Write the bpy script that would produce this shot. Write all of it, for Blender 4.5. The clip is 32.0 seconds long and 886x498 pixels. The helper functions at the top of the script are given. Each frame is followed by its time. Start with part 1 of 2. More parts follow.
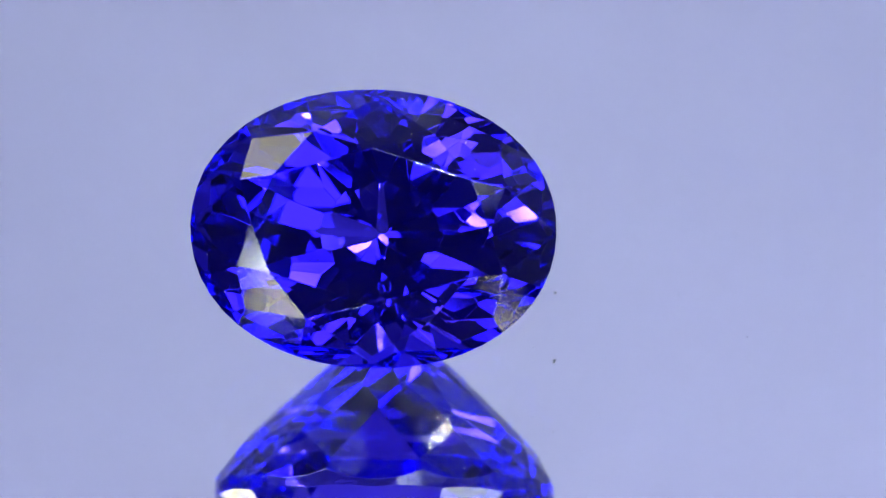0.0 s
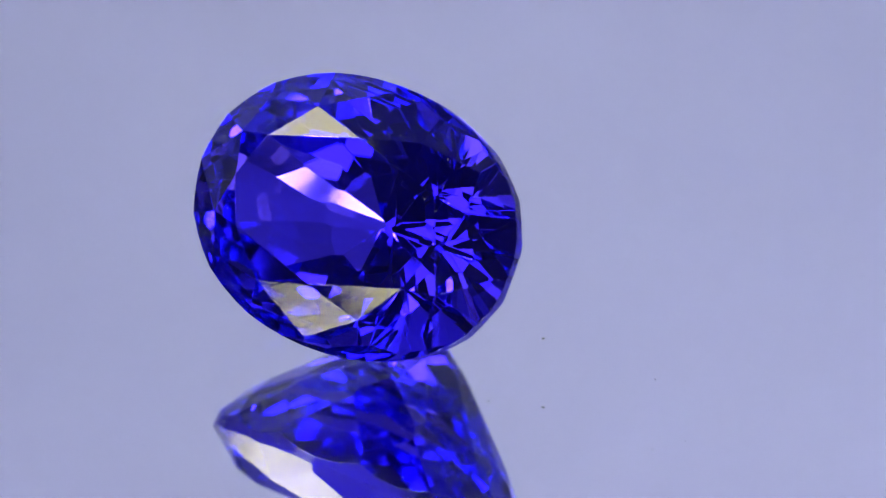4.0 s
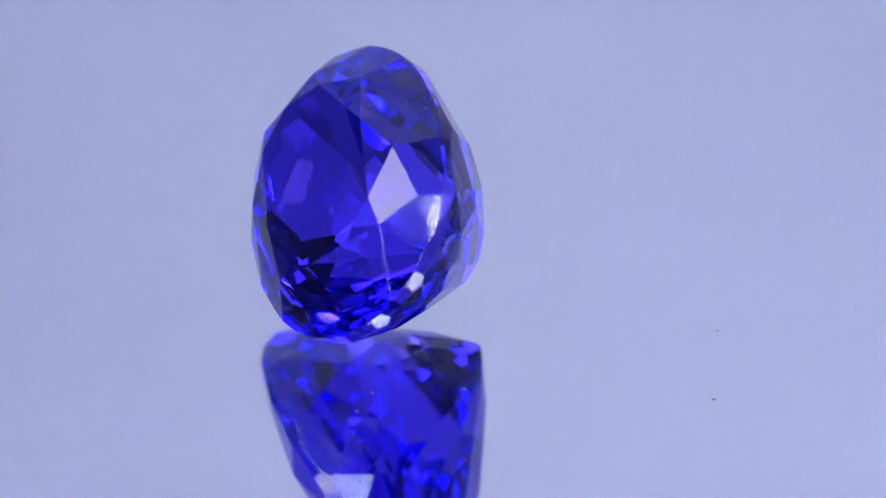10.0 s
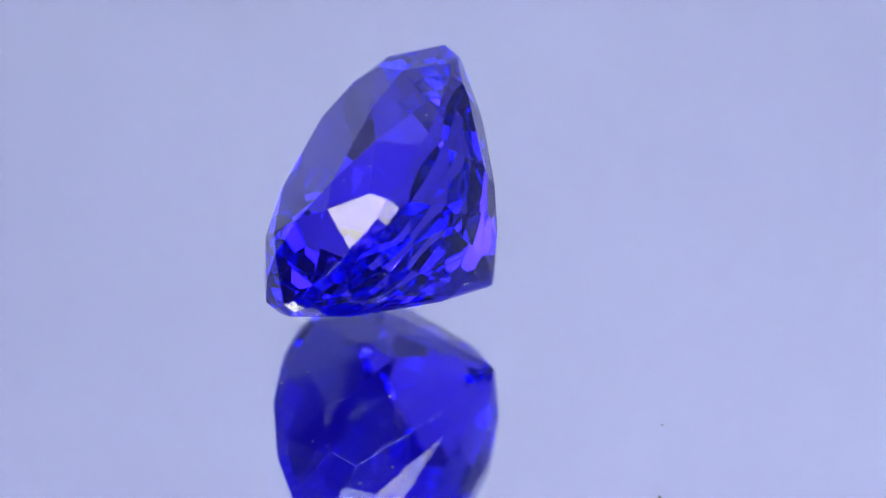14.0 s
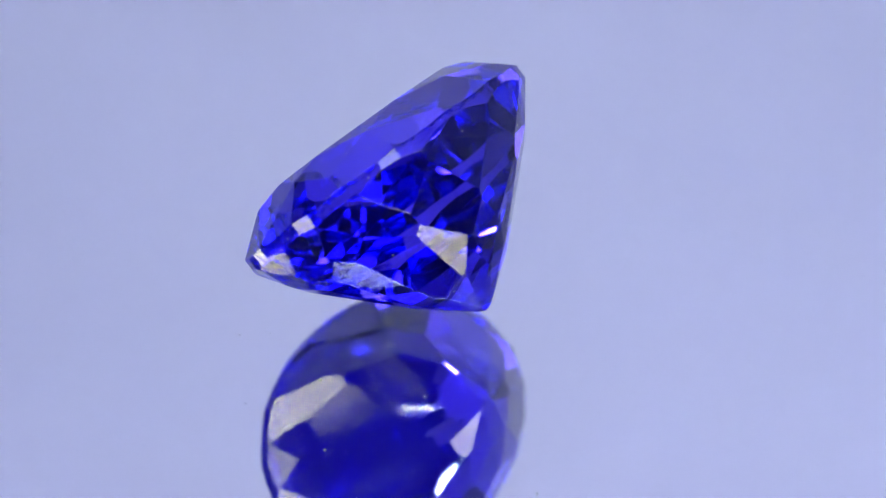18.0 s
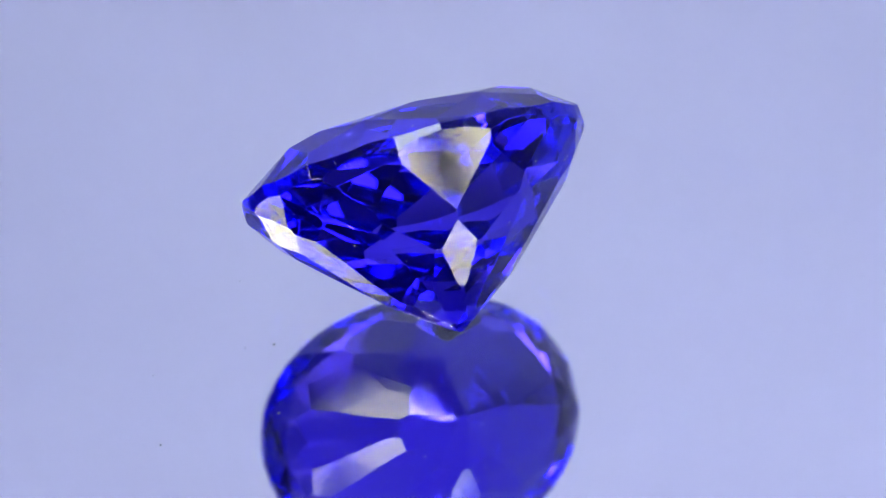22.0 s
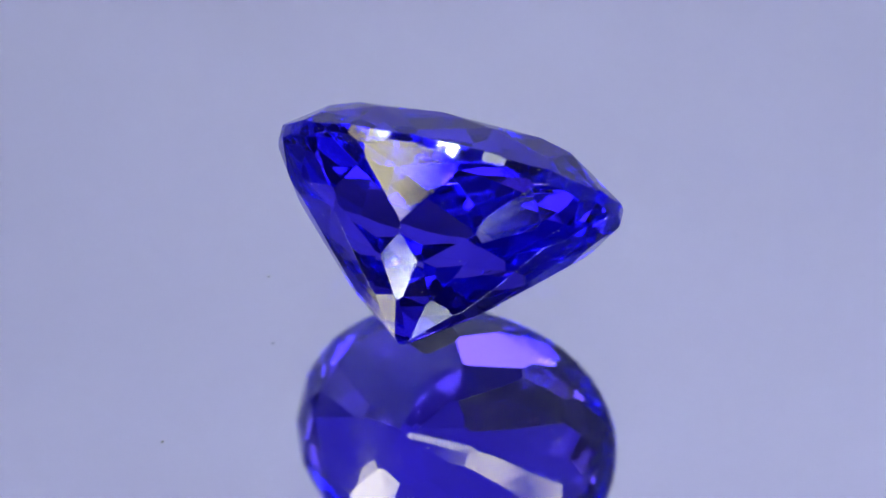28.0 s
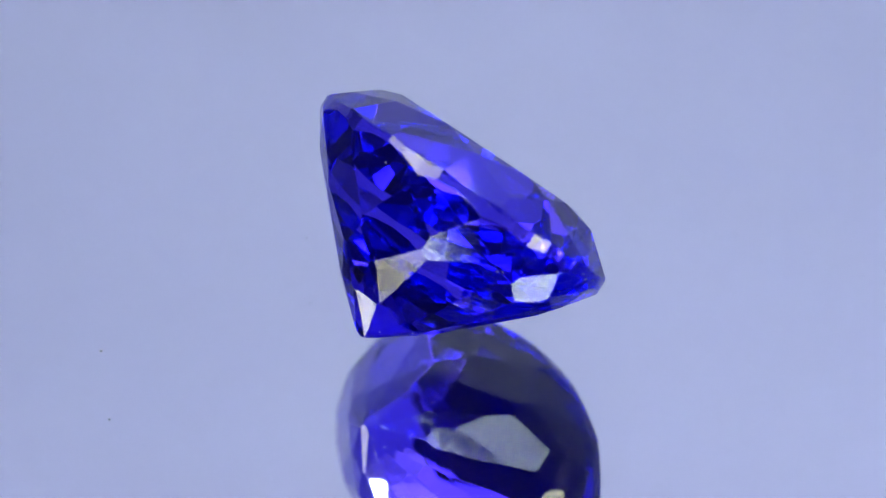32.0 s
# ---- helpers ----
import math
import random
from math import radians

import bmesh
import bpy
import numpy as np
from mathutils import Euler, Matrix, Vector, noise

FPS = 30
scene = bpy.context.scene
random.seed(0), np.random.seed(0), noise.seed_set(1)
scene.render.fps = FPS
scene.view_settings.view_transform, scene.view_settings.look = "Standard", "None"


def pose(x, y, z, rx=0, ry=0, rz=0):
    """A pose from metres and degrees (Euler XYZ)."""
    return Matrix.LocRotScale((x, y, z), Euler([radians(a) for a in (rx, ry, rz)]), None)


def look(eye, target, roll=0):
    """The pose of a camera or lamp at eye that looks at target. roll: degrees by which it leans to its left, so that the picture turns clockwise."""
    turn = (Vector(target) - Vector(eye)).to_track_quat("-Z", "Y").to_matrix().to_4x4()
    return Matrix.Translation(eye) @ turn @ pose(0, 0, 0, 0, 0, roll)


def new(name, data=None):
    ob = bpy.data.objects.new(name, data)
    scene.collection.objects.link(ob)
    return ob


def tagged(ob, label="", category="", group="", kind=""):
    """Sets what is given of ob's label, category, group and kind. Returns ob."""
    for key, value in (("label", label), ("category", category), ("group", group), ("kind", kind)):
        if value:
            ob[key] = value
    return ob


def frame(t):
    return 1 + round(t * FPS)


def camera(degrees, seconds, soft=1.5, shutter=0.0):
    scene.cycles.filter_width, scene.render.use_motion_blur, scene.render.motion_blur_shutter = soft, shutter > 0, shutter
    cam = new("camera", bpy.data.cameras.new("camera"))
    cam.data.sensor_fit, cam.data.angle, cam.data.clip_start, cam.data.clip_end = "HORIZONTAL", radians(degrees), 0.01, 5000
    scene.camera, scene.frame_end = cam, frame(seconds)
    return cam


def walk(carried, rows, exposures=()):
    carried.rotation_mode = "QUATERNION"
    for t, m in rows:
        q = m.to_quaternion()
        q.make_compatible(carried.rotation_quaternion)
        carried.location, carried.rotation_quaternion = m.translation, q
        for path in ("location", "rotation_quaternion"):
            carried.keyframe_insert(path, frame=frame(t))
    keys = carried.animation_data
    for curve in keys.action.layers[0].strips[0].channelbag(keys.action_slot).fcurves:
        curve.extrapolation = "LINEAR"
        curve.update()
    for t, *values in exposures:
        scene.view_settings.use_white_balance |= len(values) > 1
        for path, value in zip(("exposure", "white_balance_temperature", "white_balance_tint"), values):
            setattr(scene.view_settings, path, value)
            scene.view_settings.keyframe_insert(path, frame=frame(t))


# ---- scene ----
# One oval blue gemstone turns on a back-silvered mirror inside a small light tent, added out of view.
# Lengths of the stone are in millimetres and are scaled by MM.
MM = 0.001 * 0.9200
LENS = 18.043
ELEVATION = radians(38.125)
TURN = -7.097                      # degrees in a second

forward = Vector((0, math.cos(ELEVATION), -math.sin(ELEVATION)))
upward = Vector((0, math.sin(ELEVATION), math.cos(ELEVATION)))
eye = (-82.697 * forward + 1.061 * Vector((1, 0, 0)) + 1.367 * upward + Vector((0, 0, 0.154))) * MM
view = look(eye, eye + forward, -1.312)

cam = camera(LENS, 32.0, soft=1.0)
cam.data.dof.use_dof = True
cam.data.dof.focus_distance = 0.0738
cam.data.dof.aperture_fstop = 60.0
walk(cam, [(0.0, view), (32.0, view)],
     exposures=[(0.0, -0.09, 6500, 8), (2.3, -0.09, 6500, 8), (2.8, -0.22, 6790, 9.5), (6.0, -0.22, 6790, 9.5), (9.0, -0.21, 6790, 9.5), (9.5, -0.19, 6600, 9),
                (10.0, -0.08, 6500, 8), (12.0, -0.09, 6500, 8), (13.0, 0.06, 6500, 8), (14.0, 0.03, 6500, 8), (17.0, 0.03, 6500, 8),
                (19.0, 0.0, 6500, 8), (22.0, 0.05, 6500, 9), (23.0, -0.08, 6500, 10), (24.0, -0.06, 6520, 8.5), (25.0, -0.22, 6790, 9.5),
                (28.0, -0.21, 6790, 9.5), (30.0, -0.21, 6790, 9.5), (31.0, -0.21, 6790, 9.5), (32.0, -0.08, 6500, 3)])

# ---- world and light ----
world = bpy.data.worlds.new("world")
scene.world = world
world.use_nodes = True
world.node_tree.nodes["Background"].inputs[0].default_value = (0.35, 0.37, 0.5, 1)
world.node_tree.nodes["Background"].inputs[1].default_value = 0.05
scene.cycles.max_bounces = 24
scene.cycles.glossy_bounces = 20
scene.cycles.transmission_bounces = 24
scene.cycles.sample_clamp_indirect = 0.0


# ---- materials ----
def material(name):
    m = bpy.data.materials.new(name)
    m.use_nodes = True
    m.node_tree.nodes.clear()
    out = m.node_tree.nodes.new("ShaderNodeOutputMaterial")
    return m, m.node_tree.nodes, m.node_tree.links, out


def node(nodes, kind, **values):
    n = nodes.new(kind)
    for key, value in values.items():
        n.inputs[key.replace("_", " ")].default_value = value
    return n


def paper(name, colour, rough=0.9, scale=40.0, vary=0.06, bump=0.02):
    """Matt sheet: broad mottling, fine grain and a slight relief."""
    m, nodes, links, out = material(name)
    place = nodes.new("ShaderNodeTexCoord")
    broad = node(nodes, "ShaderNodeTexNoise", Scale=scale * 0.2, Detail=3.0)
    fine = node(nodes, "ShaderNodeTexNoise", Scale=scale * 12, Detail=4.0)
    links.new(place.outputs["Object"], broad.inputs["Vector"])
    links.new(place.outputs["Object"], fine.inputs["Vector"])
    both = nodes.new("ShaderNodeMath")
    both.operation = "MULTIPLY_ADD"
    both.inputs[1].default_value = 0.25
    links.new(fine.outputs[0], both.inputs[0])
    links.new(broad.outputs[0], both.inputs[2])
    ramp = nodes.new("ShaderNodeValToRGB")
    ramp.color_ramp.elements[0].position, ramp.color_ramp.elements[1].position = 0.35, 0.9
    ramp.color_ramp.elements[0].color = (*[c * (1 - vary) for c in colour], 1)
    ramp.color_ramp.elements[1].color = (*[min(1, c * (1 + vary)) for c in colour], 1)
    links.new(both.outputs[0], ramp.inputs[0])
    relief = node(nodes, "ShaderNodeBump", Strength=bump, Distance=0.0004)
    links.new(fine.outputs[0], relief.inputs["Height"])
    b = node(nodes, "ShaderNodeBsdfPrincipled", Roughness=rough)
    links.new(ramp.outputs[0], b.inputs["Base Color"])
    links.new(relief.outputs[0], b.inputs["Normal"])
    links.new(b.outputs[0], out.inputs[0])
    return m


def gem_material(name, rough, relief_strength, scale):
    """Blue stone: clear gloss outside, and a body colour that deepens at each pass."""
    m, nodes, links, out = material(name)
    body = node(nodes, "ShaderNodeBsdfRefraction", Color=(0.28, 0.215, 0.97, 1), Roughness=rough, IOR=1.695)
    gloss = node(nodes, "ShaderNodeBsdfGlossy", Roughness=rough)
    fresnel = node(nodes, "ShaderNodeFresnel", IOR=1.695)
    # light that is wholly reflected has gone through the stone once more
    inner = nodes.new("ShaderNodeValToRGB")
    inner.color_ramp.elements[0].position, inner.color_ramp.elements[0].color = 0.80, (1, 1, 1, 1)
    inner.color_ramp.elements[1].position, inner.color_ramp.elements[1].color = 0.97, (0.38, 0.31, 0.97, 1)
    links.new(fresnel.outputs[0], inner.inputs[0])
    links.new(inner.outputs[0], gloss.inputs["Color"])
    mix = nodes.new("ShaderNodeMixShader")
    links.new(fresnel.outputs[0], mix.inputs[0])
    links.new(body.outputs[0], mix.inputs[1])
    links.new(gloss.outputs[0], mix.inputs[2])
    if relief_strength:
        place = nodes.new("ShaderNodeTexCoord")
        grain = node(nodes, "ShaderNodeTexNoise", Scale=scale, Detail=4.0)
        links.new(place.outputs["Object"], grain.inputs["Vector"])
        relief = node(nodes, "ShaderNodeBump", Strength=relief_strength, Distance=0.00005)
        links.new(grain.outputs[0], relief.inputs["Height"])
        for n in list(nodes):
            if n.bl_idname in ("ShaderNodeBsdfRefraction", "ShaderNodeBsdfGlossy", "ShaderNodeFresnel"):
                links.new(relief.outputs[0], n.inputs["Normal"])
    if relief_strength:
        spots = node(nodes, "ShaderNodeTexNoise", Scale=900.0, Detail=5.0, Roughness=0.65)
        links.new(place.outputs["Object"], spots.inputs["Vector"])
        where = nodes.new("ShaderNodeValToRGB")
        where.color_ramp.elements[0].position, where.color_ramp.elements[0].color = 0.70, (0, 0, 0, 1)
        where.color_ramp.elements[1].position, where.color_ramp.elements[1].color = 0.75, (0.75, 0.75, 0.75, 1)
        links.new(spots.outputs[0], where.inputs[0])
        chips = node(nodes, "ShaderNodeBsdfPrincipled", Base_Color=(0.72, 0.72, 0.74, 1), Roughness=0.35)
        links.new(relief.outputs[0], chips.inputs["Normal"])
        chipped = nodes.new("ShaderNodeMixShader")
        links.new(where.outputs[0], chipped.inputs[0])
        links.new(mix.outputs[0], chipped.inputs[1])
        links.new(chips.outputs[0], chipped.inputs[2])
        mix = chipped
    links.new(mix.outputs[0], out.inputs[0])
    return m


def glow(name, colour, strength, soft, rim=0.2, core=0.75, least=0.15):
    """Diffuser of a lamp: brightest in the middle, falling off towards its rim."""
    m, nodes, links, out = material(name)
    place = nodes.new("ShaderNodeTexCoord")
    shape = nodes.new("ShaderNodeTexGradient")
    shape.gradient_type = "SPHERICAL"
    stretch = nodes.new("ShaderNodeMapping")
    links.new(place.outputs["Generated"], stretch.inputs["Vector"])
    stretch.inputs["Location"].default_value = (-soft * 0.5, -soft * 0.5, 0)
    stretch.inputs["Scale"].default_value = (soft, soft, 0)
    links.new(stretch.outputs[0], shape.inputs["Vector"])
    ramp = nodes.new("ShaderNodeMapRange")
    ramp.inputs["From Min"].default_value = rim
    ramp.inputs["From Max"].default_value = core
    ramp.inputs["To Min"].default_value = strength * least
    ramp.inputs["To Max"].default_value = strength
    links.new(shape.outputs[0], ramp.inputs["Value"])
    e = node(nodes, "ShaderNodeEmission", Color=(*colour, 1))
    links.new(ramp.outputs[0], e.inputs["Strength"])
    links.new(e.outputs[0], out.inputs[0])
    return m


def glass_material():
    m, nodes, links, out = material("mirror_glass")
    through_glass = node(nodes, "ShaderNodeBsdfRefraction", Color=(0.985, 0.99, 0.995, 1), Roughness=0.0, IOR=1.52)
    gloss = node(nodes, "ShaderNodeBsdfGlossy", Color=(1, 1, 1, 1), Roughness=0.0)
    fresnel = node(nodes, "ShaderNodeFresnel", IOR=1.52)
    coated = nodes.new("ShaderNodeMath")
    coated.operation = "MULTIPLY"
    coated.inputs[1].default_value = 0.25
    links.new(fresnel.outputs[0], coated.inputs[0])
    mix = nodes.new("ShaderNodeMixShader")
    links.new(coated.outputs[0], mix.inputs[0])
    links.new(through_glass.outputs[0], mix.inputs[1])
    links.new(gloss.outputs[0], mix.inputs[2])
    links.new(mix.outputs[0], out.inputs[0])
    return m


def silver_material():
    m, nodes, links, out = material("mirror_silver")
    g = node(nodes, "ShaderNodeBsdfGlossy", Color=(0.93, 0.935, 0.945, 1), Roughness=0.0)
    links.new(g.outputs[0], out.inputs[0])
    return m


GEM = gem_material("blue_stone_polished", 0.0, 0.0, 1)
GIRDLE = gem_material("blue_stone_ground", 0.05, 0.45, 2600)
GLASS = glass_material()
SILVER = silver_material()
BACKDROP = paper("lavender_backdrop_paper", (0.504, 0.522, 0.812), 0.95, 10, 0.03)
WALL = paper("tent_cloth", (0.40, 0.42, 0.62), 0.95, 30, 0.05)
ROOF = paper("tent_roof_cloth", (0.40, 0.41, 0.55), 0.95, 30, 0.05)
GREY = paper("grey_cloth", (0.11, 0.11, 0.12), 0.95, 30, 0.1)
BLACK = paper("dark_cloth", (0.12, 0.12, 0.15), 0.95, 30, 0.2)
TABLE = paper("grey_tabletop", (0.30, 0.31, 0.38), 0.6, 30, 0.1)
HOUSING = paper("black_plastic", (0.02, 0.02, 0.022), 0.45, 60, 0.1)
DIFFUSER_WARM = glow("lamp_diffuser_warm", (1.0, 0.955, 0.60), 8.4, 1.05)
DIFFUSER_HALO = glow("lamp_diffuser_halo", (0.84, 0.92, 1.0), 34.0, 2.0, 0.15, 0.9, 0.03)
DIFFUSER_BAR = glow("lamp_diffuser_bar", (0.96, 0.965, 1.0), 27.2, 0.6)
DIFFUSER_GLINT = glow("lamp_diffuser_glint", (0.76, 0.95, 1.0), 520.0, 0.6)
DIFFUSER_FILL = glow("lamp_diffuser_fill", (0.80, 0.88, 1.0), 9.0, 1.1)
LED = glow("led_emitter", (0.95, 0.96, 1.0), 170.0, 0.6)
BOARD = paper("white_circuit_board", (0.7, 0.7, 0.7), 0.5, 60, 0.05)
LINT = paper("pale_dust", (0.62, 0.63, 0.68), 0.8, 400, 0.2)
DUST = paper("dust", (0.20, 0.21, 0.26), 0.9, 400, 0.2)


# ---- mesh helpers ----
def link_mesh(name, bm, mat, parent=None):
    me = bpy.data.meshes.new(name)
    bm.to_mesh(me)
    bm.free()
    me.materials.append(mat)
    ob = new(name, me)
    ob.parent = parent
    return ob


def part(name, bm, mat, parent, label=""):
    ob = link_mesh(name, bm, mat, parent)
    return tagged(ob, label) if label else ob


def box(x0, y0, z0, x1, y1, z1, bevel=0.0):
    bm = bmesh.new()
    bmesh.ops.create_cube(bm, size=1.0, matrix=Matrix.Translation(((x0 + x1) / 2, (y0 + y1) / 2, (z0 + z1) / 2))
                          @ Matrix.Diagonal((x1 - x0, y1 - y0, z1 - z0, 1)))
    if bevel:
        bmesh.ops.bevel(bm, geom=bm.edges[:], offset=bevel, segments=2, affect="EDGES", profile=0.5)
    return bm


def disc(radius, z0, z1, bevel=0.0, segments=128):
    bm = bmesh.new()
    bmesh.ops.create_cone(bm, cap_ends=True, segments=segments, radius1=radius, radius2=radius, depth=z1 - z0,
                          matrix=Matrix.Translation((0, 0, (z0 + z1) / 2)))
    if bevel:
        rim = [e for e in bm.edges if abs(e.verts[0].co.z - e.verts[1].co.z) < 1e-7]
        bmesh.ops.bevel(bm, geom=rim, offset=bevel, segments=2, affect="EDGES", profile=0.5)
    return bm


# ---- the tent ----
def structure(name, bm, mat, label):
    return tagged(link_mesh(name, bm, mat), label, kind="structure")


MIRROR_T = 0.0024
BASE = -MIRROR_T - 0.0004
structure("ground", box(-0.36, -0.36, BASE - 0.02, 0.36, 0.33, BASE), TABLE, "grey matt tabletop under the round mirror")


def build_backdrop():
    """Sheet that rises from the tabletop in one sweep behind the mirror."""
    bm = bmesh.new()
    thick, foot = 0.0012, BASE + 0.0012
    inner = [(0.14, foot), (0.20, foot)]
    outer = [(0.14, foot - thick), (0.20, foot - thick)]
    for k in range(1, 25):
        a = radians(3.75 * k)
        inner.append((0.20 + 0.10 * math.sin(a), foot + 0.10 * (1 - math.cos(a))))
        outer.append((0.20 + (0.10 + thick) * math.sin(a), foot + 0.10 - (0.10 + thick) * math.cos(a)))
    inner.append((0.30, 0.50))
    outer.append((0.30 + thick, 0.50))
    rings = [[bm.verts.new((x, y, z)) for y, z in inner + outer[::-1]] for x in (-0.34, 0.34)]
    count = len(rings[0])
    for k in range(count):
        j = (k + 1) % count
        f = bm.faces.new((rings[0][k], rings[1][k], rings[1][j], rings[0][j]))
        f.smooth = True
    half = len(inner)
    for ring in rings:
        for k in range(half - 1):
            bm.faces.new((ring[k], ring[k + 1], ring[count - 2 - k], ring[count - 1 - k]))
    bmesh.ops.recalc_face_normals(bm, faces=bm.faces[:])
    for e in bm.edges:
        if len(e.link_faces) == 2 and e.calc_face_angle() > 0.6:
            e.smooth = False
    structure("backdrop", bm, BACKDROP, "plain lavender paper backdrop swept up behind the mirror")


build_backdrop()
# unseen sides and roof, added; their tones set how much light fills the stone
structure("wall_west", box(-0.38, -0.36, BASE, -0.36, 0.33, 0.52), GREY, "unseen dark grey cloth side of the added light tent")
structure("wall_east", box(0.36, -0.36, BASE, 0.38, 0.33, 0.52), WALL, "unseen pale lavender cloth side of the added light tent")
structure("wall_north", box(-0.38, 0.33, BASE - 0.02, 0.38, 0.35, 0.52), WALL, "unseen pale lavender cloth back of the added light tent")
structure("wall_south", box(-0.38, -0.38, BASE - 0.02, 0.38, -0.36, 0.52), BLACK, "unseen dark grey cloth front of the added light tent")
structure("ceiling", box(-0.38, -0.38, 0.52, 0.38, 0.35, 0.54), ROOF, "unseen pale lavender cloth roof of the added light tent")


def toward(azimuth, height, distance):
    """A place seen from the stone: azimuth from the camera's side to the right, height over the mirror."""
    a, h = radians(azimuth), radians(height)
    return Vector((math.sin(a) * math.cos(h), -math.cos(a) * math.cos(h), math.sin(h))) * distance


def lamp_panel(name, low, high, distance, width, mat, label, taper=0.0):
    """A flat lamp that faces the stone and leans from its low end to its high end: diffuser, housing and rim."""
    p, q = toward(*low, distance), toward(*high, distance)
    at = (p + q) / 2
    back = (at - Vector((0, 0, 0.003))).normalized()
    up = (q - p) - back * (q - p).dot(back)
    tall = up.length
    up.normalize()
    side = up.cross(back)
    thing = new(name)
    thing.matrix_world = Matrix.Translation(at) @ Matrix((side, up, back)).transposed().to_4x4()
    w, t = width / 2, tall / 2

    def tapered(bm):
        for v in bm.verts:
            v.co.x *= 1 + taper * v.co.y / t
        return bm

    part("diffuser", tapered(box(-w, -t, -0.002, w, t, 0.0, 0.0006)), mat, thing, "glowing diffuser")
    part("housing", tapered(box(-w - 0.005, -t - 0.005, 0.001, w + 0.005, t + 0.005, 0.016, 0.002)), HOUSING, thing, "black plastic housing")
    for x0, y0, x1, y1 in ((-w - 0.005, -t - 0.005, -w - 0.0005, t + 0.005), (w + 0.0005, -t - 0.005, w + 0.005, t + 0.005),
                           (-w, -t - 0.005, w, -t - 0.0005), (-w, t + 0.0005, w, t + 0.005)):
        part("rim", tapered(box(x0, y0, -0.003, x1, y1, 0.0008)), HOUSING, thing)
    tagged(thing, label, "lamp", "lamps of the light tent")
    return thing


def stand(thing, at, back, bar=0.0022):
    """Thin pole behind a lamp, on a round foot."""
    away = Vector((at.x, at.y, 0)).normalized()
    foot = at + away * back
    move = thing.matrix_world.inverted()
    for name, r0, z0, z1 in (("pole", bar, BASE, at.z), ("foot", 0.018, BASE, BASE + 0.004)):
        bm = bmesh.new()
        bmesh.ops.create_cone(bm, cap_ends=True, segments=20, radius1=r0, radius2=r0, depth=z1 - z0,
                              matrix=Matrix.Translation((foot.x, foot.y, (z0 + z1) / 2)))
        if name == "pole":
            reach = (foot - at).length
            aim = Matrix.Translation((at + foot) / 2) @ away.to_track_quat("Z", "Y").to_matrix().to_4x4()
            bmesh.ops.create_cone(bm, cap_ends=True, segments=12, radius1=bar, radius2=bar, depth=reach, matrix=aim)
        bm.transform(move)
        part(name, bm, HOUSING, thing)


for name, low, high, distance, width, taper, mat, label in (
        ("light_panel", (-36, 0), (-63, 31), 0.20, 0.037, 0.1, DIFFUSER_WARM, "tall leaning light panel glowing warm white beside the mirror"),
        ("light_panel", (27, 1), (53, 33), 0.20, 0.044, 0.0, DIFFUSER_WARM, "narrow leaning light panel glowing warm white beside the mirror"),
        ("softbox", (-86, 37), (-98, 64), 0.24, 0.110, 0.0, DIFFUSER_WARM, "wide softbox glowing warm white above the mirror"),
        # fill softbox, added out of view to brighten the inside of the stone
        ("softbox", (27, 50), (27, 69), 0.21, 0.100, 0.0, DIFFUSER_FILL, "wide unseen softbox glowing faint cool white, added above the camera to brighten the stone")):
    lamp = lamp_panel(name, low, high, distance, width, mat, label, taper)
    stand(lamp, lamp.matrix_world.translation.copy(), 0.030)


def round_lamp(azimuth, height, distance, radius, mat):
    at = toward(azimuth, height, distance)
    thing = new("round_lamp")
    thing.matrix_world = look(at, (0, 0, 0.003))
    part("lens", disc(radius, -0.0015, 0.0, 0.0004, 48), mat, thing, "glowing cool white lens")
    part("housing", disc(radius * 1.12 + 0.0012, 0.0003, 0.012, 0.0008, 48), HOUSING, thing, "black plastic housing")
    tagged(thing, "small round lamp glowing cool white, set out of view near the mirror", "lamp", "lamps of the light tent")
    stand(thing, at.copy(), 0.018, 0.0016)


for azimuth, height, radius in ((12.5, 19.5, 0.0100), (-41, 24.5, 0.0085), (-12.5, 4.0, 0.005)):
    round_lamp(azimuth, height, 0.16, radius, DIFFUSER_HALO)
# tiny unseen lamps, added at chosen places to make glints in the stone
for azimuth, height, radius in ((36, 37, 0.0016), (-31, 61, 0.0018), (-50, 54, 0.0016), (3, 61, 0.0018), (66, 52, 0.0016), (63, 31, 0.0016),
                                (-76, 47, 0.0016), (-14, 72, 0.0018), (48, 68, 0.0018), (-8, 34, 0.0014), (-24, 50, 0.0016)):
    round_lamp(azimuth, height, 0.19, radius, DIFFUSER_GLINT)


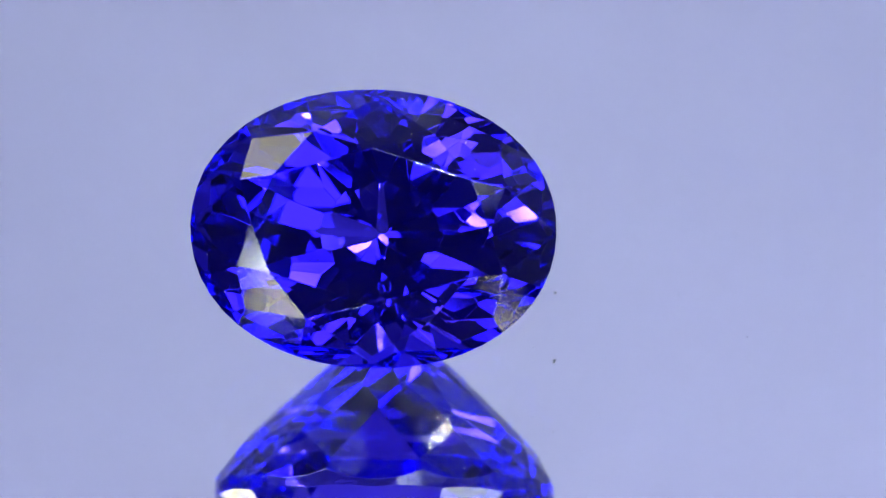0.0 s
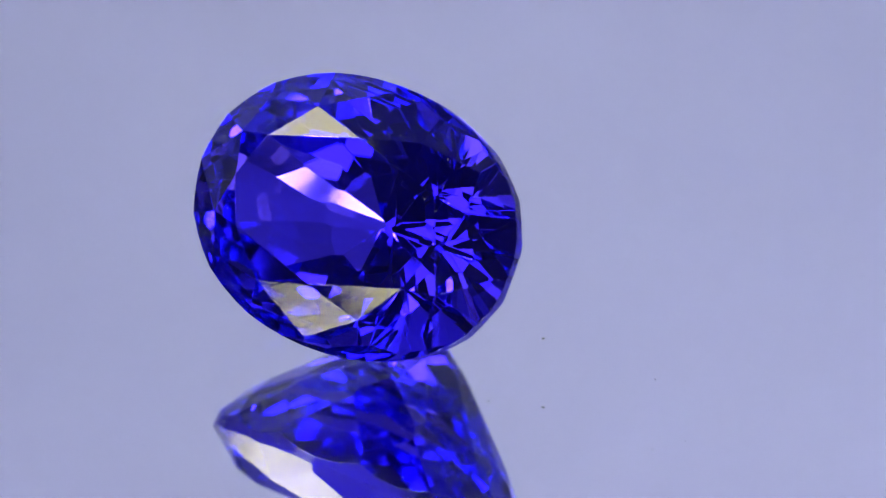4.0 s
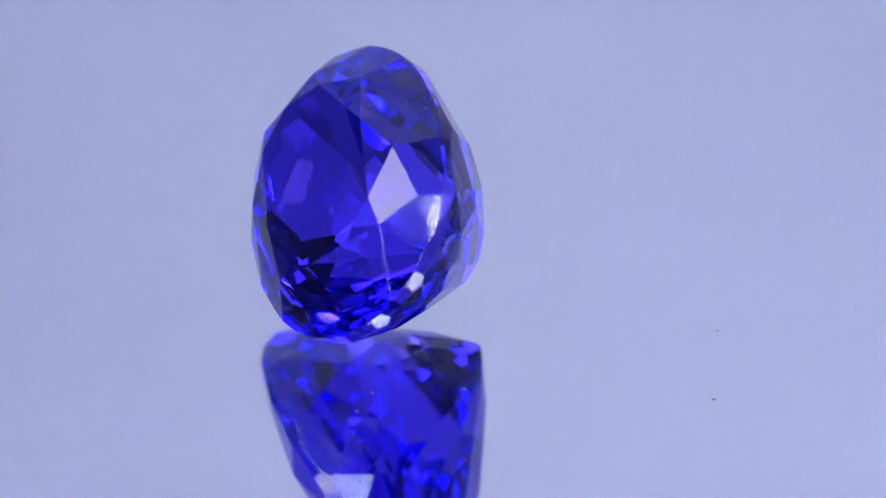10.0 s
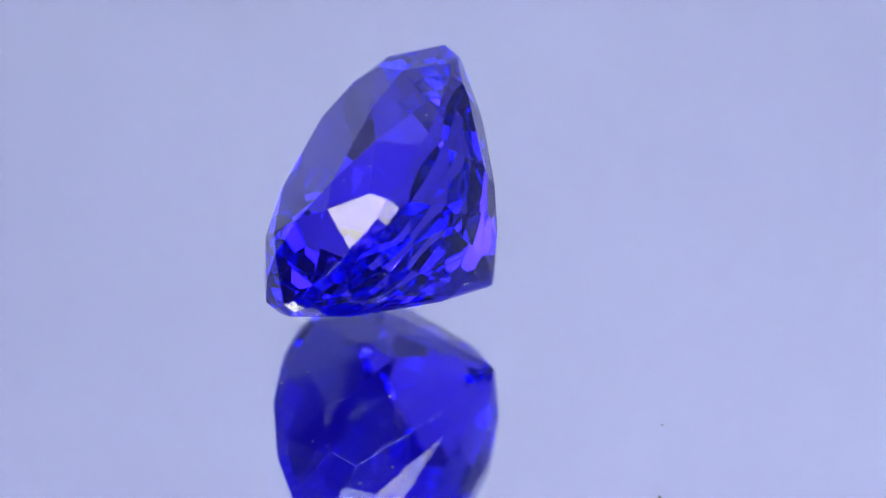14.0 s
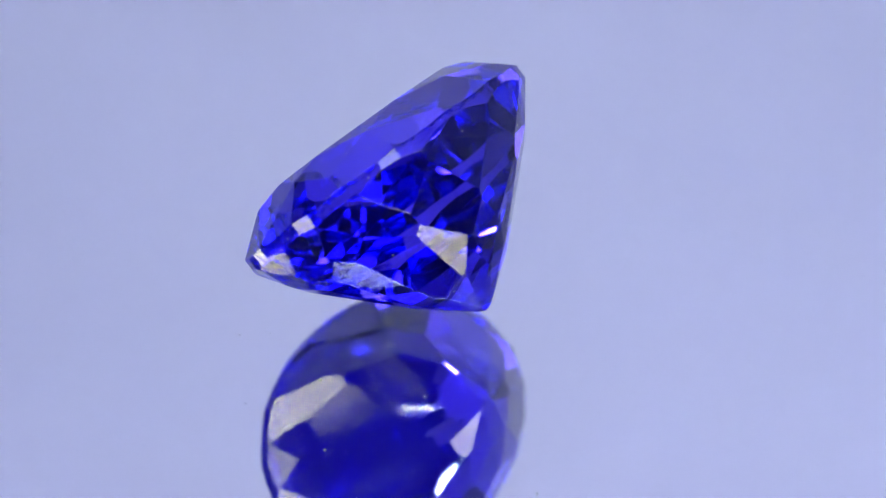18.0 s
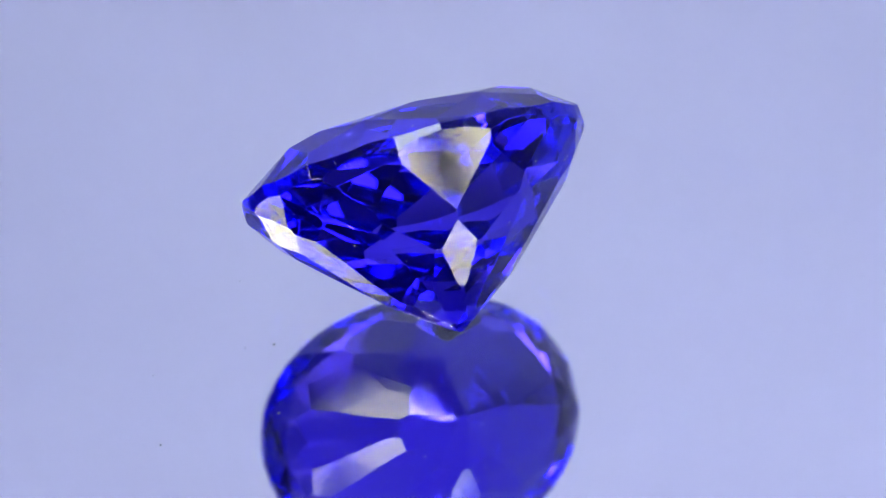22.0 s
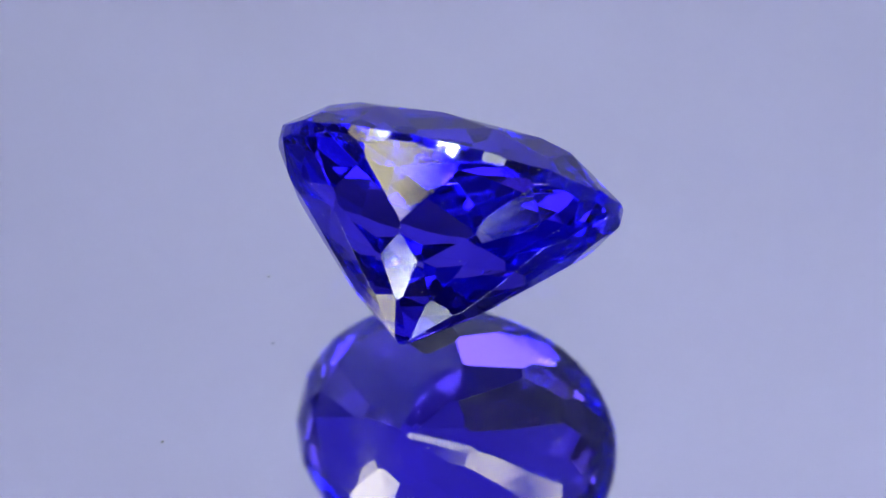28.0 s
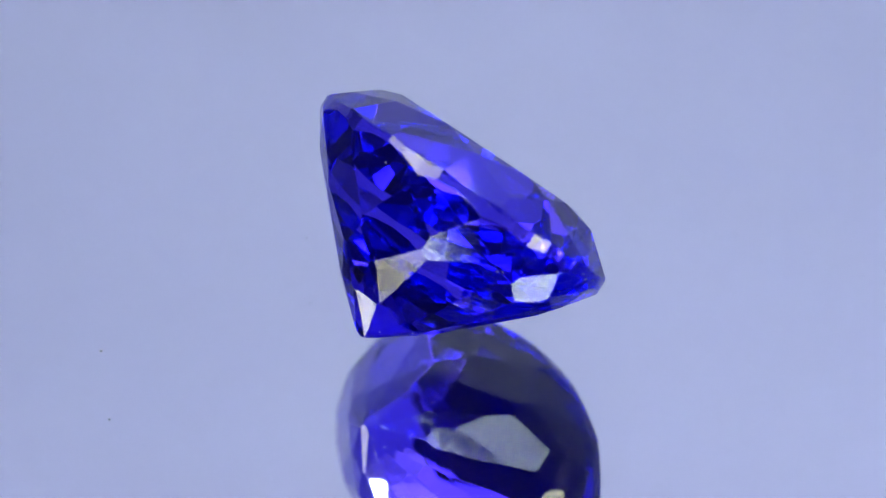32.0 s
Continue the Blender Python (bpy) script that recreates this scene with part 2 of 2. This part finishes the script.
def led_strip(place, target, count, step):
    """Bare strip of single LEDs, added unseen under the roof for glints in the stone."""
    thing = new("led_strip")
    thing.matrix_world = look(place, target)
    half = count * step / 2
    part("board", box(-half, -0.005, 0.0, half, 0.005, 0.0012), BOARD, thing, "white circuit board")
    shared = None
    for k in range(count):
        if shared is None:
            shared = part("led", disc(0.0025, -0.0016, -0.0001, 0.0004, 20), LED, thing, "glowing white LED")
            led = shared
        else:
            led = new("led", shared.data)
            led.parent = thing
        led.location = (-half + step * (k + 0.5), 0, 0)
    for x in (-half * 0.8, half * 0.8):
        bm = bmesh.new()
        at = thing.matrix_world @ Vector((x, 0, 0.001))
        bmesh.ops.create_cone(bm, cap_ends=True, segments=12, radius1=0.0015, radius2=0.0015, depth=0.5205 - at.z,
                              matrix=Matrix.Translation((at.x, at.y, (at.z + 0.5205) / 2)))
        bm.transform(thing.matrix_world.inverted())
        part("hanger", bm, HOUSING, thing)
    tagged(thing, "unseen white LED strip with single glowing LEDs, added under the tent roof for glints", "lamp", "lamps of the light tent")


led_strip((0, -0.14, 0.40), (0, 0, 0.003), 9, 0.020)
led_strip((0.20, -0.10, 0.30), (0, 0, 0.003), 9, 0.024)
led_strip((0.20, 0.16, 0.37), (0, 0, 0.003), 9, 0.024)
led_strip((-0.11, -0.12, 0.37), (0, 0, 0.003), 9, 0.018)


def backdrop_fill():
    """Unseen bar added to light the backdrop alone: an added lip keeps its glow off the mirror."""
    thing = new("backdrop_fill")
    thing.matrix_world = look((-0.02, -0.04, 0.495), (-0.02, 0.30, 0.18))
    part("diffuser", box(-0.22, -0.016, -0.002, 0.22, 0.016, 0.0, 0.0006), DIFFUSER_BAR, thing, "glowing white diffuser")
    part("housing", box(-0.226, -0.022, 0.001, 0.226, 0.022, 0.016, 0.002), HOUSING, thing, "black plastic housing")
    part("lip", box(-0.226, -0.022, -0.072, 0.226, -0.018, 0.0005), HOUSING, thing, "black plastic lip added to shade the mirror")
    for x in (-0.15, 0.15):
        bm = box(x - 0.006, -0.052, 0.49, x + 0.006, -0.040, 0.5205)
        bm.transform(thing.matrix_world.inverted())
        part("bracket", bm, HOUSING, thing)
    tagged(thing, "unseen long white LED bar added under the roof to light the backdrop", "lamp", "lamps of the light tent")


backdrop_fill()


# ---- the mirror ----
def build_mirror():
    thing = new("mirror_plate")
    part("glass_sheet", disc(0.085, -MIRROR_T, 0.0, 0.0004), GLASS, thing, "clear float glass")
    part("silver_backing", disc(0.0845, -MIRROR_T - 0.0003, -MIRROR_T - 0.00002), SILVER, thing, "silvered reflecting back")
    for x, y, r in ((4.60, 7.95, 0.048), (4.37, 0.17, 0.045), (4.18, -3.01, 0.036), (9.85, -2.08, 0.030),
                    (8.03, -0.05, 0.034), (3.60, -2.34, 0.030)):
        bm = bmesh.new()
        bmesh.ops.create_icosphere(bm, subdivisions=2, radius=r * MM)
        for v in bm.verts:
            v.co *= 1 + 0.5 * noise.noise(v.co / (r * MM) + Vector((x, y, 0)))
            v.co.z = max(v.co.z * 0.45, -0.2 * r * MM)
        drop = min(v.co.z for v in bm.verts)
        bm.transform(Matrix.Translation((x * MM, y * MM, -drop)))
        part("dust_speck", bm, DUST, thing, "grey dust speck")
    tagged(thing, "round back-silvered glass mirror with a few dust specks", "mirror")
    return thing


mirror = build_mirror()


# ---- the stone ----
HALF_LENGTH, HALF_WIDTH = 5.208, 3.966
TABLE_Z, TOP_Z, LOW_Z = 1.385, 0.242, -0.273
CULET = Vector((0.123, -0.017, -5.091))
FULLNESS = 2.102                  # 2 is a true ellipse


def on_oval(theta, r, z):
    a = radians(theta)
    full = (abs(math.cos(a)) ** FULLNESS + abs(math.sin(a)) ** FULLNESS) ** (-1 / FULLNESS)
    return Vector((HALF_LENGTH * r * full * math.cos(a), HALF_WIDTH * r * full * math.sin(a), z))


def sides(theta):
    """The signs of x and y on that side of the stone."""
    a = radians(theta)
    x, y = round(math.cos(a), 6), round(math.sin(a), 6)
    return (x > 0) - (x < 0), (y > 0) - (y < 0)


def table_point(theta):
    sx, sy = sides(theta)
    if sx and sy:
        return Vector((2.782 * sx, 1.374 * sy, TABLE_Z))
    return Vector((3.352 * sx, 2.193 * sy, TABLE_Z))


def star_point(theta):
    sx, sy = sides(theta)
    if abs(math.cos(radians(theta))) > 0.7:
        return Vector((3.730 * sx, 1.220 * sy, 1.152))
    return Vector((1.720 * sx, 2.635 * sy, 1.111))


# the index points of each tier are drawn in towards the ends of the oval: twice and four times round
DRAWN = {"rim": (-5.688, 3.06), "A": (-7.135, 2.02), "B": (-7.142, -0.821), "C": (-2.925, 0.0), "D": (0.0, 0.0)}
# each tier: radius and depth, with their swings twice and four times round
TIERS = {"A": (0.835, 0.072, -0.010, -1.557, 0.583, -0.202), "B": (0.676, 0.116, -0.025, -2.404, 0.702, -0.207),
         "C": (0.406, -0.001, 0.005, -3.628, 0.116, -0.122), "D": (0.272, -0.012, 0.002, -4.287, -0.001, 0.0)}


def drawn(tier, theta):
    two, four = DRAWN[tier]
    return theta + two * math.sin(2 * radians(theta)) + four * math.sin(4 * radians(theta))


def rim_point(theta, z):
    return on_oval(theta, 1.0, z)


def low_rim(theta):
    return rim_point(drawn("rim", theta), LOW_Z)


def tier_point(tier, theta):
    r, r2, r4, z, z2, z4 = TIERS[tier]
    at = drawn(tier, theta)
    c, c4 = math.cos(2 * radians(at)), math.cos(4 * radians(at))
    p = on_oval(at, r + r2 * c + r4 * c4, z + z2 * c + z4 * c4)
    lean = (p.z / CULET.z) ** 2
    return p + Vector((CULET.x * lean, CULET.y * lean, 0))


def plane_of(points):
    """Best plane through points, facing away from the stone's middle."""
    mid = sum(points, Vector()) / len(points)
    if len(points) == 3:
        n = (points[1] - points[0]).cross(points[2] - points[0]).normalized()
    else:
        n = (points[2] - points[0]).cross(points[3] - points[1]).normalized()
    if n.dot(mid - Vector((0, 0, -0.6))) < 0:
        n = -n
    return mid, n


def stone_planes():
    planes = [("table", Vector((0, 0, TABLE_Z)), Vector((0, 0, 1)))]
    for k in range(48):
        a = 7.5 * k + 3.75
        along = on_oval(a + 1, 1, 0) - on_oval(a - 1, 1, 0)
        n = Vector((along.y, -along.x, 0)).normalized()
        planes.append(("girdle", on_oval(a, 0.998, 0), n))
    for k in range(8):
        t = 45 * k
        planes.append(("crown", *plane_of([table_point(t), table_point(t + 45), star_point(t + 22.5)])))
        planes.append(("crown", *plane_of([table_point(t), star_point(t - 22.5), star_point(t + 22.5)])))
        for end in (0, 45):
            planes.append(("crown", *plane_of([star_point(t + 22.5), rim_point(t + 22.5, TOP_Z), rim_point(t + end, TOP_Z)])))
    half = 11.25
    for k in range(16):
        t = 22.5 * k
        planes.append(("pavilion", *plane_of([low_rim(t - half), low_rim(t + half), tier_point("A", t)])))
        planes.append(("pavilion", *plane_of([low_rim(t + half), tier_point("A", t), tier_point("B", t + half), tier_point("A", t + 22.5)])))
        planes.append(("pavilion", *plane_of([tier_point("A", t), tier_point("B", t - half), tier_point("C", t), tier_point("B", t + half)])))
        planes.append(("pavilion", *plane_of([tier_point("B", t + half), tier_point("C", t), tier_point("D", t + half), tier_point("C", t + 22.5)])))
        planes.append(("pavilion", *plane_of([tier_point("C", t), tier_point("D", t - half), CULET, tier_point("D", t + half)])))
    return planes


def cut_stone():
    """Grind a block facet by facet; each face remembers the tier that cut it."""
    bm = bmesh.new()
    bmesh.ops.create_cube(bm, size=14.0)
    tier = bm.faces.layers.int.new("tier")
    kinds = ("block", "table", "crown", "girdle", "pavilion")
    for kind, co, n in stone_planes():
        cut = bmesh.ops.bisect_plane(bm, geom=bm.verts[:] + bm.edges[:] + bm.faces[:], dist=1e-6,
                                     plane_co=co, plane_no=n, clear_outer=True)
        edges = [g for g in cut["geom_cut"] if isinstance(g, bmesh.types.BMEdge) and g.is_boundary]
        if len(edges) < 3:
            continue
        made = bmesh.ops.edgenet_fill(bm, edges=edges)
        for f in made["faces"]:
            f[tier] = kinds.index(kind)
    bmesh.ops.remove_doubles(bm, verts=bm.verts[:], dist=0.004)
    bmesh.ops.recalc_face_normals(bm, faces=bm.faces[:])
    worn = bmesh.ops.bevel(bm, geom=bm.edges[:], offset=0.013, segments=1, affect="EDGES", profile=0.5, clamp_overlap=True)
    for f in worn["faces"]:
        if f[tier] == 0:
            f[tier] = max((n[tier] for e in f.edges for n in e.link_faces), default=4)
    return bm, tier, kinds


def build_stone():
    whole, tier, kinds = cut_stone()
    whole.verts.index_update()
    lay = Euler((radians(49.041), radians(1.118), radians(-3.663))).to_matrix()
    low = min((lay @ v.co).z for v in whole.verts)
    stand = Matrix.Translation(Vector((-0.906, -1.385, -low)) * MM) @ lay.to_4x4()
    thing = new("gemstone")
    names = {"table": "table_facet", "crown": "crown", "girdle": "girdle", "pavilion": "pavilion"}
    for kind, name in names.items():
        bm = bmesh.new()
        known = {}
        for f in whole.faces:
            if kinds[f[tier]] != kind:
                continue
            for v in f.verts:
                if v.index not in known:
                    known[v.index] = bm.verts.new(v.co * MM)
            bm.faces.new([known[v.index] for v in f.verts])
        part(name, bm, GIRDLE if kind == "girdle" else GEM, thing, "finely ground frosty girdle band" if kind == "girdle" else "")
    lint = bmesh.new()
    rng = random.Random(7)
    faces = sorted((f for f in whole.faces if f.calc_area() > 0.05), key=lambda f: f.calc_area())
    for k in range(90):
        f = rng.choice(faces)
        w = [rng.random() ** 2 + 0.02 for v in f.verts]
        at = sum((v.co * a for v, a in zip(f.verts, w)), Vector()) / sum(w)
        r = rng.choice((0.006, 0.007, 0.009, 0.012, 0.016))
        turn = f.normal.to_track_quat("Z", "Y").to_matrix().to_4x4() @ Matrix.Rotation(rng.uniform(0, 6.28), 4, "Z")
        shape = Matrix.Diagonal((r * rng.uniform(0.8, 2.2), r, r * 0.5, 1))
        bmesh.ops.create_icosphere(lint, subdivisions=1, radius=1.0, matrix=Matrix.Translation(at + f.normal * r * 0.35) @ turn @ shape)
    lint.transform(Matrix.Diagonal((MM, MM, MM, 1)))
    tagged(part("surface_dust", lint, LINT, thing, "fine pale dust on the facets"), kind="stuff")
    whole.free()
    tagged(thing, "oval faceted violet-blue gemstone lying tilted on the mirror", "gemstone")
    thing.matrix_world = stand
    return thing, stand


stone, stone_rest = build_stone()


# ---- what moves ----
def motions():
    turns = [(float(t), Matrix.Rotation(radians(TURN * t), 4, "Z")) for t in range(33)]
    walk(mirror, turns)
    walk(stone, [(t, m @ stone_rest) for t, m in turns])


motions()
